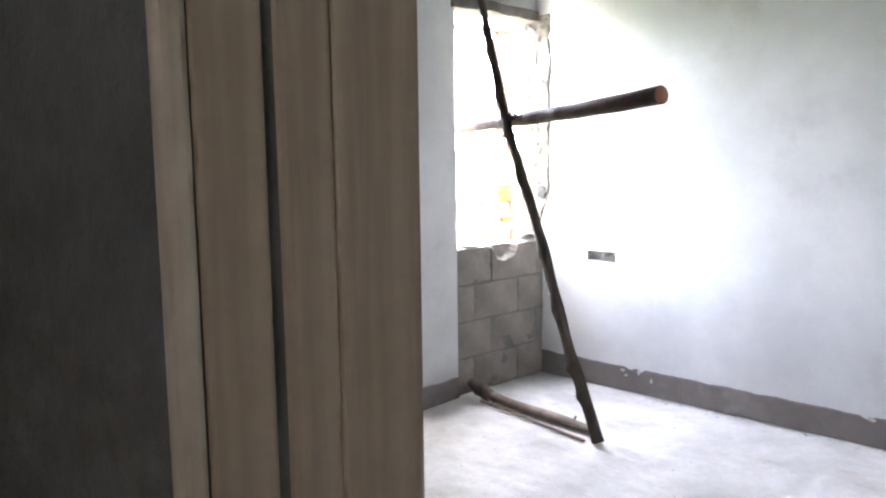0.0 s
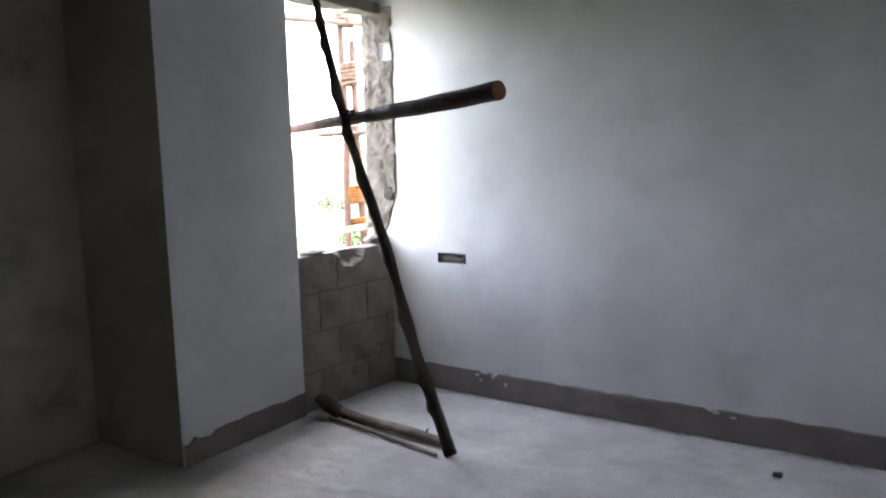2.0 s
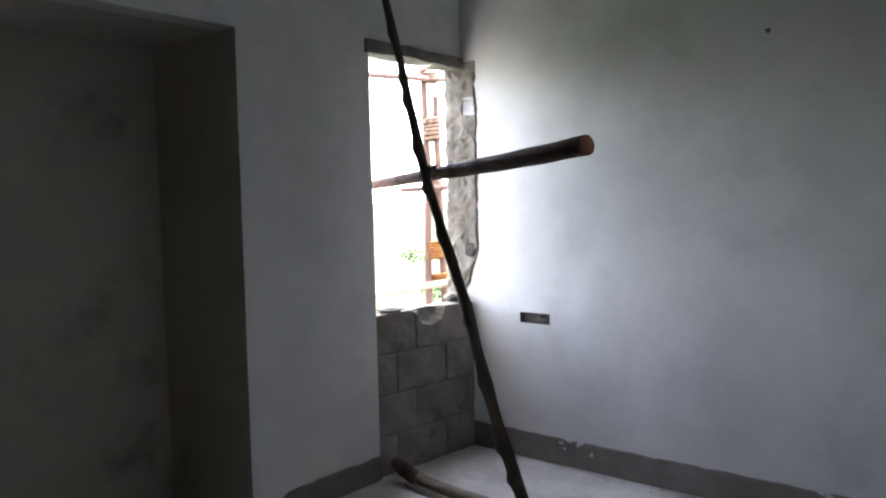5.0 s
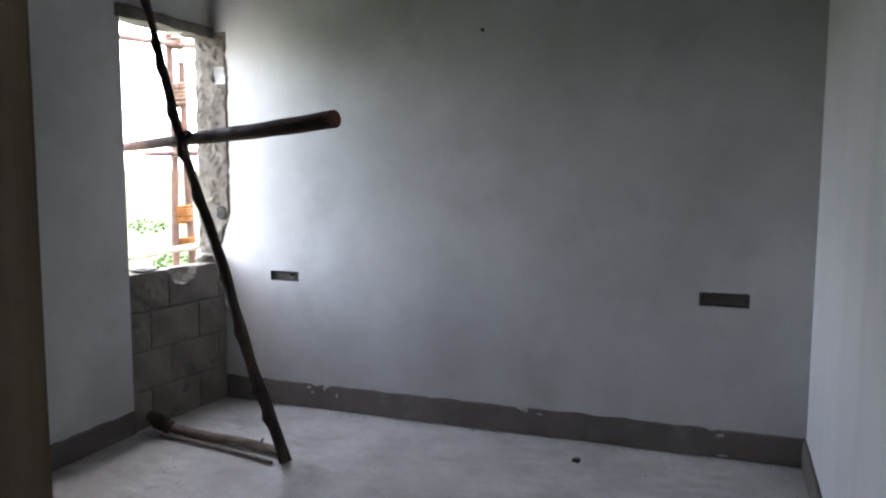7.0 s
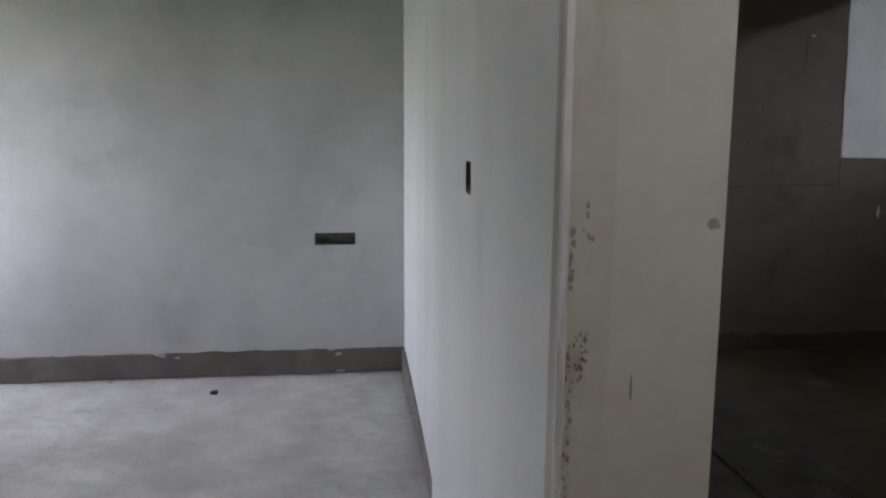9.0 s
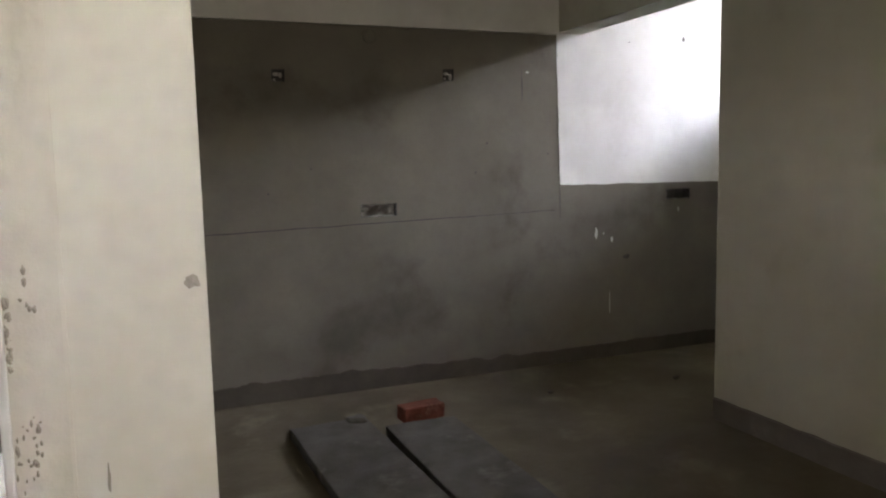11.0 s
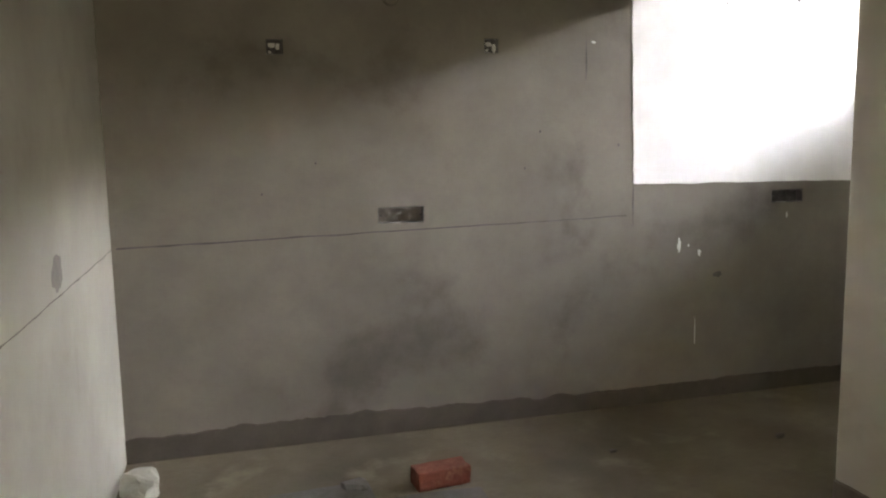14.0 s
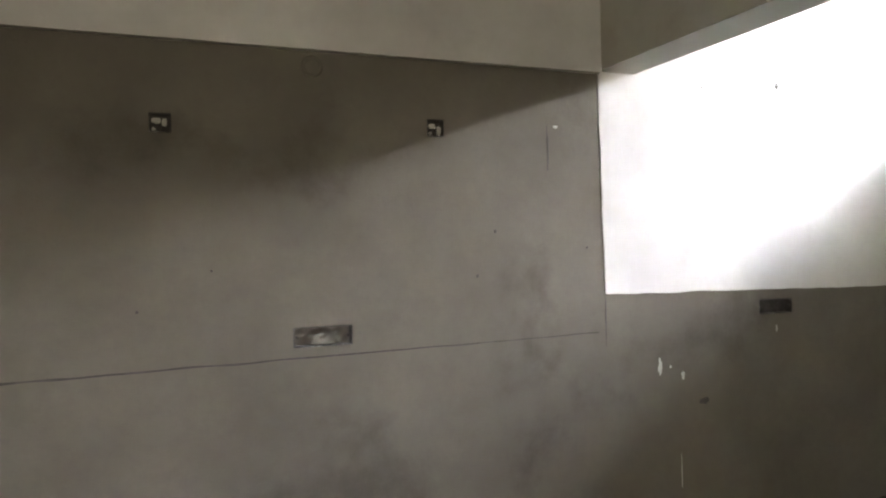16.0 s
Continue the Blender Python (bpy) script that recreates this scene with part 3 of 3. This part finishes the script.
tagged(prop, "dark crooked bark-covered pole leaning on the wall above the window", "timber pole")
bar = new("timber_bar")
tube("pole", [(-1.805, -0.988, 1.507), (-2.2, -0.86, 1.478), (-2.66, -0.675, 1.458), (-3.0, -0.565, 1.440), (-3.3, -0.47, 1.423), (-3.75, -0.33, 1.40)],
     [0.035, 0.033, 0.030, 0.027, 0.024, 0.022], [M_REDBARK, M_CUT], 14, 7, 0.08, ((0.28, 0.25), (0.38, 0.2), (0.5, 0.2)), bar)
tagged(bar, "reddish brown round timber pole laid out through the window", "timber pole")
lash = rope_lashing("rope", (-2.745, -0.69, 1.462), (-0.25, 0.05, 0.95), 0.03, 3, 0.036, M_BARK)
lash.name = "rope_tie"
tagged(lash, "dark rope tie where two timber poles cross", "rope")
low = new("timber_offcut")
tube("pole", [(-2.27, -0.69, 0.02), (-2.46, -0.668, 0.024), (-2.7, -0.655, 0.025), (-2.9, -0.632, 0.03), (-3.03, -0.61, 0.036)],
     [0.019, 0.022, 0.024, 0.026, 0.034], [M_PALEPOLE, M_CUT], 12, 11, 0.15, ((0.2, 0.5), (0.75, 0.5), (0.45, 0.2)), low)
tube("fork", [(-2.92, -0.635, 0.03), (-2.99, -0.65, 0.065), (-3.04, -0.66, 0.095)], [0.034, 0.036, 0.024], [M_BARK, M_CUT], 10, 5, 0.2, (), low)
tube("twig", [(-2.38, -0.68, 0.03), (-2.37, -0.67, 0.06)], [0.008, 0.006], [M_PALEPOLE, M_CUT], 6, 5, 0.2, (), low)
tagged(low, "pale forked timber offcut lying on the concrete floor", "timber offcut")

stick = new("thin_stick")
tube("stem", [(-2.24, -0.80, 0.010), (-2.48, -0.755, 0.011), (-2.72, -0.715, 0.010), (-2.95, -0.68, 0.011)],
     [0.008, 0.009, 0.010, 0.010], [M_PALEPOLE, M_CUT], 8, 4, 0.15, ((0.3, 0.4), (0.65, 0.4)), stick)
tagged(stick, "thin pale stick lying on the concrete floor", "stick")

# ---- scaffold outside the window ----
SC = -3.95


def scaffold_pole(points, radii, seed, label, mats):
    root = new("scaffold_pole")
    tube("pole", points, radii, mats, 9, seed, 0.1, tuple((0.07 + 0.11 * k, 0.22) for k in range(8)), root)
    return tagged(root, label, "scaffold pole", "window scaffold")


scaffold_pole([(SC, 0.72, -3.2), (SC, 0.70, -1), (SC, 0.69, 0.8), (SC + 0.01, 0.70, 1.52), (SC, 0.685, 2.24), (SC, 0.7, 4.2)], [0.027, 0.026, 0.025, 0.024, 0.023, 0.02], 2,
              "weathered upright scaffold pole tied with orange rope", [M_BAMBOO, M_CUT])
scaffold_pole([(SC + 0.05, 0.83, -0.3), (SC + 0.05, 0.80, 0.69), (SC + 0.05, 0.765, 1.4), (SC + 0.05, 0.745, 2.04)], [0.026, 0.027, 0.025, 0.022], 5,
              "second weathered scaffold pole lashed beside the upright", [M_BAMBOO, M_CUT])
scaffold_pole([(SC + 0.07, -1.6, 2.06), (SC + 0.07, 0.2, 2.115), (SC + 0.07, 2.2, 2.27)], [0.02, 0.019, 0.018], 6, "thin horizontal scaffold pole of weathered wood", [M_BAMBOO, M_CUT])
scaffold_pole([(SC + 0.09, 0.33, 1.408), (SC + 0.09, 0.7, 1.42), (SC + 0.09, 2.2, 1.46)], [0.016, 0.019, 0.02], 7, "short reddish horizontal scaffold pole", [M_REDBARK, M_CUT])
scaffold_pole([(SC + 0.09, -1.6, 0.75), (SC + 0.09, 0.2, 0.768), (SC + 0.09, 2.2, 0.79)], [0.024, 0.023, 0.022], 8, "grey horizontal scaffold pole of weathered wood", [M_PALEPOLE, M_CUT])
for k, (y, z, n, w) in enumerate(((0.72, 1.82, 6, 0.15), (0.735, 1.0, 6, 0.12), (0.69, 2.17, 4, 0.08), (0.765, 0.79, 5, 0.10), (0.725, 1.43, 4, 0.08))):
    r = rope_lashing("rope_lashing", (SC + 0.035, y, z), (0, -0.04, 1), 0.05, n, w, M_ROPE if k in (1, 3) else M_OLDROPE, None, k)
    tagged(r, "orange coir rope wound round scaffold poles" if k in (1, 3) else "faded brown rope wound round scaffold poles", "rope", "scaffold ropes")

# ---- doorway ----
door = tagged(new("door_frame"), "weathered brown wooden door frame post with a rebate", "door frame")
block("post", (DL - 0.06, -3.455, 0), (DL + 0.004, -3.417, 2.35), M_WOOD, 0.003, 0.0015, 5, 1, door)
block("stop", (DL - 0.06, -3.409, 0), (DL + 0.004, -3.374, 2.35), M_WOOD, 0.004, 0.0015, 5, 2, door)
block("lining", (DL - 0.06, -3.3725, 0), (DL + 0.005, -3.309, 2.35), M_WOOD, 0.004, 0.0015, 5, 4, door)
tagged(block("edge", (DL - 0.012, -3.470, 0), (DL + 0.002, -3.456, 2.35), M_PALEWOOD, 0.004, 0.002, 5, 3, door), "pale worn wooden edge strip")
strip = block("trim_partition_end", (-0.052, JY - 0.0025, 0), (0.004, JY + 0.05, TOP - 0.002), M_STRIP, 0.004, 0.003, 24, 6)
tagged(strip, "cream plaster strip along the worn partition corner", kind="structure")


def wedge(name, x_far, x_near, y_far, y_near, z1, mat, hole):
    """The bedroom side wall swells towards its free end; it leaves the switch slot open."""
    verts, faces = [], []
    ys = sorted({y_near, hole[0], hole[1], y_far, *[y_near + (y_far - y_near) * k / 24 for k in range(25)]})
    zs = sorted({0.0, hole[2], hole[3], z1})

    def xx(y):
        s = (y - y_far) / (y_near - y_far)
        return x_far + (x_near - x_far) * max(0.0, s) ** 1.6
    for y in ys:
        for z in zs:
            verts.append((xx(y), y, z))
    nz = len(zs)
    for i in range(len(ys) - 1):
        for j in range(nz - 1):
            c, d = (ys[i] + ys[i + 1]) / 2, (zs[j] + zs[j + 1]) / 2
            if hole[0] < c < hole[1] and hole[2] < d < hole[3]:
                continue
            k = i * nz + j
            faces.append((k, k + nz, k + nz + 1, k + 1))
    ob = mesh_object(name, verts, faces, mat)
    return tagged(ob, "white putty plastered wall with faint vertical trowel marks", kind="structure")


wedge("wall_bedroom_side", -0.003, -0.0505, -0.001, JY + 0.003, TOP, M_SIDE, S1)


lip = block("trim_partition_lip", (-0.0575, JY - 0.0065, 0), (-0.0485, JY + 0.006, TOP - 0.003), M_SIDE, 0.002, 0.0012, 24, 9)
tagged(lip, "pale plaster lip along the worn partition corner", kind="structure")


# ---- marks on walls ----
def mark(parent, name, centre, normal, w, h, mat, seed, proud=0.0025, n=22):
    """An uneven flat dab, scuff or patch on a wall."""
    nrm = Vector(normal)
    side = Vector((0, 0, 1)).cross(nrm).normalized()
    c = Vector(centre) + nrm * proud
    verts, faces = [c], []
    for i in range(n):
        a = 2 * math.pi * i / n
        r = 1 + 0.55 * noise.noise(Vector((math.cos(a) * 1.3, math.sin(a) * 1.3, seed * 3.7))) + 0.25 * noise.noise(Vector((math.cos(a) * 5, math.sin(a) * 5, seed)))
        verts.append(c - nrm * proud * 0.8 + side * (math.cos(a) * w / 2 * r) + Vector((0, 0, math.sin(a) * h / 2 * r)))
    for i in range(n):
        faces.append((0, 1 + i, 1 + (i + 1) % n))
    return mesh_object(name, verts, faces, mat, None, parent)


rng = random.Random(21)
for x, dx, z0, z1, n in ((-0.044, 0.0015, 1.13, 1.2, 26), (-0.031, 0.006, 1.03, 1.1, 22), (-0.043, 0.002, 0.88, 1.08, 26), (-0.026, 0.003, 1.19, 1.24, 9)):
    for k in range(n):
        w = rng.uniform(0.0012, 0.004)
        spot = mark(strip, "scuff", (0, 0, 0), (0, -1, 0), w, w * rng.uniform(0.9, 3.0), M_SCUFFPALE, rng.uniform(0, 90), 0.0012, 12)
        spot.location = Vector((x + rng.gauss(0, dx), JY - 0.0052, rng.uniform(z0, z1))) - strip.location
for k, (x, z, w, h) in enumerate(((0.116, 1.205, 0.013, 0.015), (0.03, 1.02, 0.003, 0.03))):
    mark(part, "scuff", (x, JY - 0.001, z), (0, -1, 0), w, h, M_SCUFFPALE, k + 20)
for k, (x, z, w, h) in enumerate(((-2.50, 0.116, 0.03, 0.02), (-2.405, 0.118, 0.016, 0.03), (-2.33, 0.085, 0.016, 0.028), (-1.28, 0.125, 0.035, 0.02),
                                  (-1.2, 0.11, 0.03, 0.012), (-0.36, 0.108, 0.035, 0.02), (-0.35, 0.012, 0.05, 0.012), (-2.48, 0.09, 0.02, 0.012))):
    mark(wall, "paint_chip", (x, -0.0155, z), (0, -1, 0), w, h, M_CHIP, k + 60)
mark(wall, "nail_hole", (-1.52, 0, 1.991), (0, -1, 0), 0.02, 0.02, M_HOLE, 3)
for k, (x, z, w, h) in enumerate(((2.975, 0.785, 0.018, 0.04), (2.855, 0.83, 0.02, 0.06), (2.91, 0.825, 0.012, 0.012), (3.51, 0.96, 0.014, 0.03), (2.96, 0.36, 0.006, 0.16),
                                  (2.36, 1.845, 0.02, 0.015))):
    mark(kw, "paint_dab", (x, KY, z), (0, -1, 0), w, h, M_DAB, k + 3)
mark(kw, "scratch", (2.322, KY, 1.76), (0, -1, 0), 0.008, 0.2, M_HOLE, 2)
mark(kw, "scratch", (2.585, KY, 1.06), (0, -1, 0), 0.006, 0.2, M_HOLE, 12)
mark(kw, "drip_mark", (3.09, KY, 0.66), (0, -1, 0), 0.05, 0.03, M_HOLE, 9)
for k, (x, z, w) in enumerate(((2.08, 1.42, 0.012), (2.0, 1.245, 0.012), (1.0, 1.29, 0.008), (0.76, 1.16, 0.01), (2.5, 1.35, 0.01))):
    mark(kw, "nail_hole", (x, KY, z), (0, -1, 0), w, w, M_HOLE, k + 71)
mark(kw, "nail_hole", (3.532, KY - 0.005, 2.083), (0, -1, 0), 0.022, 0.026, M_HOLE, 5)
mark(kw, "nail_hole", (3.1, KY - 0.005, 2.05), (0, -1, 0), 0.01, 0.008, M_HOLE, 6)
ring = new("conduit_ring")
tagged(ring, "grey cement-smeared conduit ring set in the rendered wall", "conduit ring")
rv, rf = [], []
for i in range(20):
    a = 2 * math.pi * i / 20
    for r, d in ((0.040, 0.0), (0.036, -0.010), (0.028, -0.010), (0.026, 0.012)):
        rv.append((math.cos(a) * r, d, math.sin(a) * r))
for i in range(20):
    for q in range(3):
        a, b = i * 4 + q, ((i + 1) % 20) * 4 + q
        rf.append((a, b, b + 1, a + 1))
mesh_object("rim", rv, rf, M_CEMENT, None, ring, True)
ring.location = (1.36, KY - 0.001, 2.02)
# ruled line scored across the kitchen wall
lv, lf = [], []
for i in range(81):
    s = i / 80
    x, z = KX + 0.02 + s * 2.4, 0.948 + 0.046 * s + 0.004 * noise.noise(Vector((s * 14, 0, 5)))
    w = 0.0034 - 0.0014 * s + 0.0018 * noise.noise(Vector((s * 30, 2, 5)))
    w = max(w, 0.0006)
    lv += [(x, KY - 0.0015, z - w), (x, KY - 0.0015, z + w)]
for i in range(80):
    lf.append((2 * i, 2 * i + 2, 2 * i + 3, 2 * i + 1))
mesh_object("ruled_line", lv, lf, M_HOLE, None, kw)
lv, lf = [], []
for i in range(51):
    s = i / 50
    y, z = KY - 0.02 - s * 1.7, 0.945 - 0.01 * s + 0.004 * noise.noise(Vector((s * 11, 3, 5)))
    w = max(0.0022 + 0.0018 * noise.noise(Vector((s * 24, 6, 5))), 0.0005)
    lv += [(KX + 0.0015, y, z - w), (KX + 0.0015, y, z + w)]
for i in range(50):
    lf.append((2 * i, 2 * i + 2, 2 * i + 3, 2 * i + 1))
mesh_object("ruled_line", lv, lf, M_SCUFF, None, part)
for k, (y, z, w, h) in enumerate(((-2.26, 1.005, 0.05, 0.05), (-2.25, 0.945, 0.05, 0.07), (-0.872, 1.006, 0.15, 0.1))):
    mark(part, "mortar_patch", (KX, y, z), (1, 0, 0), w, h, M_PATCH, k + 31)
# ---- kitchen floor things ----
for k, (x0, x1, y0, y1) in enumerate(((0.725, 1.105, -1.75, -0.43), (1.135, 1.49, -1.8, -0.60))):
    s = block("stone_slab", (x0, y0, 0.0), (x1, y1, 0.052), M_SLAB, 0.004, 0.004, 6, k + 3)
    s.rotation_euler = (0, 0, radians(1.5 - 2 * k))
    tagged(s, "grey stone slab lying flat on the sandy floor", "stone slab", "stone slabs")
b = block("brick", (1.275, -0.47, 0.0), (1.50, -0.365, 0.075), M_BRICK, 0.006, 0.005, 4, 5)
b.rotation_euler = (0, 0, radians(6))
tagged(b, "red clay brick lying on the sandy floor", "brick")
tagged(lump("rubble_piece", (1.03, -0.47, 0.05), (0.13, 0.1, 0.03), M_SLAB, 3), "small grey stone piece lying on the slab", "rubble")
tagged(lump("plaster_lump", (0.225, -0.20, 0.0), (0.17, 0.17, 0.13), M_LUMP, 5, 0.25, 3), "pale lump of plaster on the floor by the wall", "plaster lump")
tagged(lump("rubble_piece", (3.0, -0.44, 0.0), (0.05, 0.03, 0.03), M_DEBRIS, 8), "small dark rubble piece on the sandy floor", "rubble")
tagged(lump("rubble_piece", (2.2, -0.35, 0.0), (0.04, 0.03, 0.015), M_DEBRIS, 9), "small dark rubble piece on the sandy floor", "rubble")

# ---- bedroom floor debris ----
tagged(lump("rubble_piece", (-0.969, -0.295, 0.0), (0.045, 0.03, 0.025), M_DEBRIS, 1), "small dark stone lying on the concrete floor", "rubble")
rng = random.Random(12)
verts, faces = [], []
for k in range(130):
    if k < 75:
        x, y = rng.uniform(-2.9, -0.05), -0.02 - abs(rng.gauss(0, 0.05))
    else:
        x, y = rng.uniform(-3.0, -0.1), rng.uniform(-2.6, -0.1)
    s = rng.uniform(0.003, 0.011)
    base = len(verts)
    for a in range(5):
        an = 2 * math.pi * a / 5 + rng.uniform(-0.4, 0.4)
        verts.append((x + math.cos(an) * s, y + math.sin(an) * s * 0.7, 0.001))
    verts.append((x, y, s * rng.uniform(0.4, 0.9)))
    for a in range(5):
        faces.append((base + a, base + (a + 1) % 5, base + 5))
tagged(mesh_object("floor_crumbs", verts, faces, M_CHIP), "scattered pale plaster crumbs on the concrete floor", "crumbs", kind="stuff")

# ---- outside ----
g = mesh_object("ground", [(-3000, -3000, -3.2), (3000, -3000, -3.2), (3000, 3000, -3.2), (-3000, 3000, -3.2)], [(0, 1, 2, 3)], M_FIELD)
tagged(g, "green scrub field reaching to the horizon", kind="structure")
# unseen wall, added to keep low sky light out of the stair window
cell_wall("wall_neighbour", "x", 8.0, 8.2, (-14, 10), (-3.2, 3.67), [], M_CEMENT)
cell_wall("wall_storey_below", "y", HY - 0.2, KY + 0.2, (-4.2, SX + 0.23), (-3.2, -0.12), [], M_CEMENT)


def bush(name, centre, radius, height, seed, count):
    r = random.Random(seed)
    verts, faces = [], []
    for k in range(count):
        d = Vector((r.gauss(0, 1), r.gauss(0, 1), r.gauss(0, 0.7))).normalized() * r.uniform(0.5, 1.0) ** 0.5
        p = Vector((d.x * radius, d.y * radius, height * (0.45 + 0.5 * d.z))) * (1 + 0.3 * noise.noise(d * 2 + Vector((seed, 0, 0))))
        a, b = Vector((r.gauss(0, 1), r.gauss(0, 1), r.gauss(0, 1))).normalized(), Vector((r.gauss(0, 1), r.gauss(0, 1), r.gauss(0, 1))).normalized()
        s = r.uniform(0.06, 0.14) * radius
        q = len(verts)
        verts += [p - a * s, p + b * s * 0.5, p + a * s, p - b * s * 0.5]
        faces.append((q, q + 1, q + 2, q + 3))
    ob = mesh_object(name, verts, faces, M_LEAF)
    ob.location = centre
    return tagged(ob, "green leafy bush in the scrub field", "bush", "field bushes")


rng = random.Random(3)
for k in range(26):
    d = rng.uniform(16, 75)
    a = radians(rng.uniform(100, 152))
    bush("bush", (-3 + d * math.cos(a), -1 + d * math.sin(a), -3.2), rng.uniform(0.7, 1.8), rng.uniform(0.6, 1.4), k, 220)
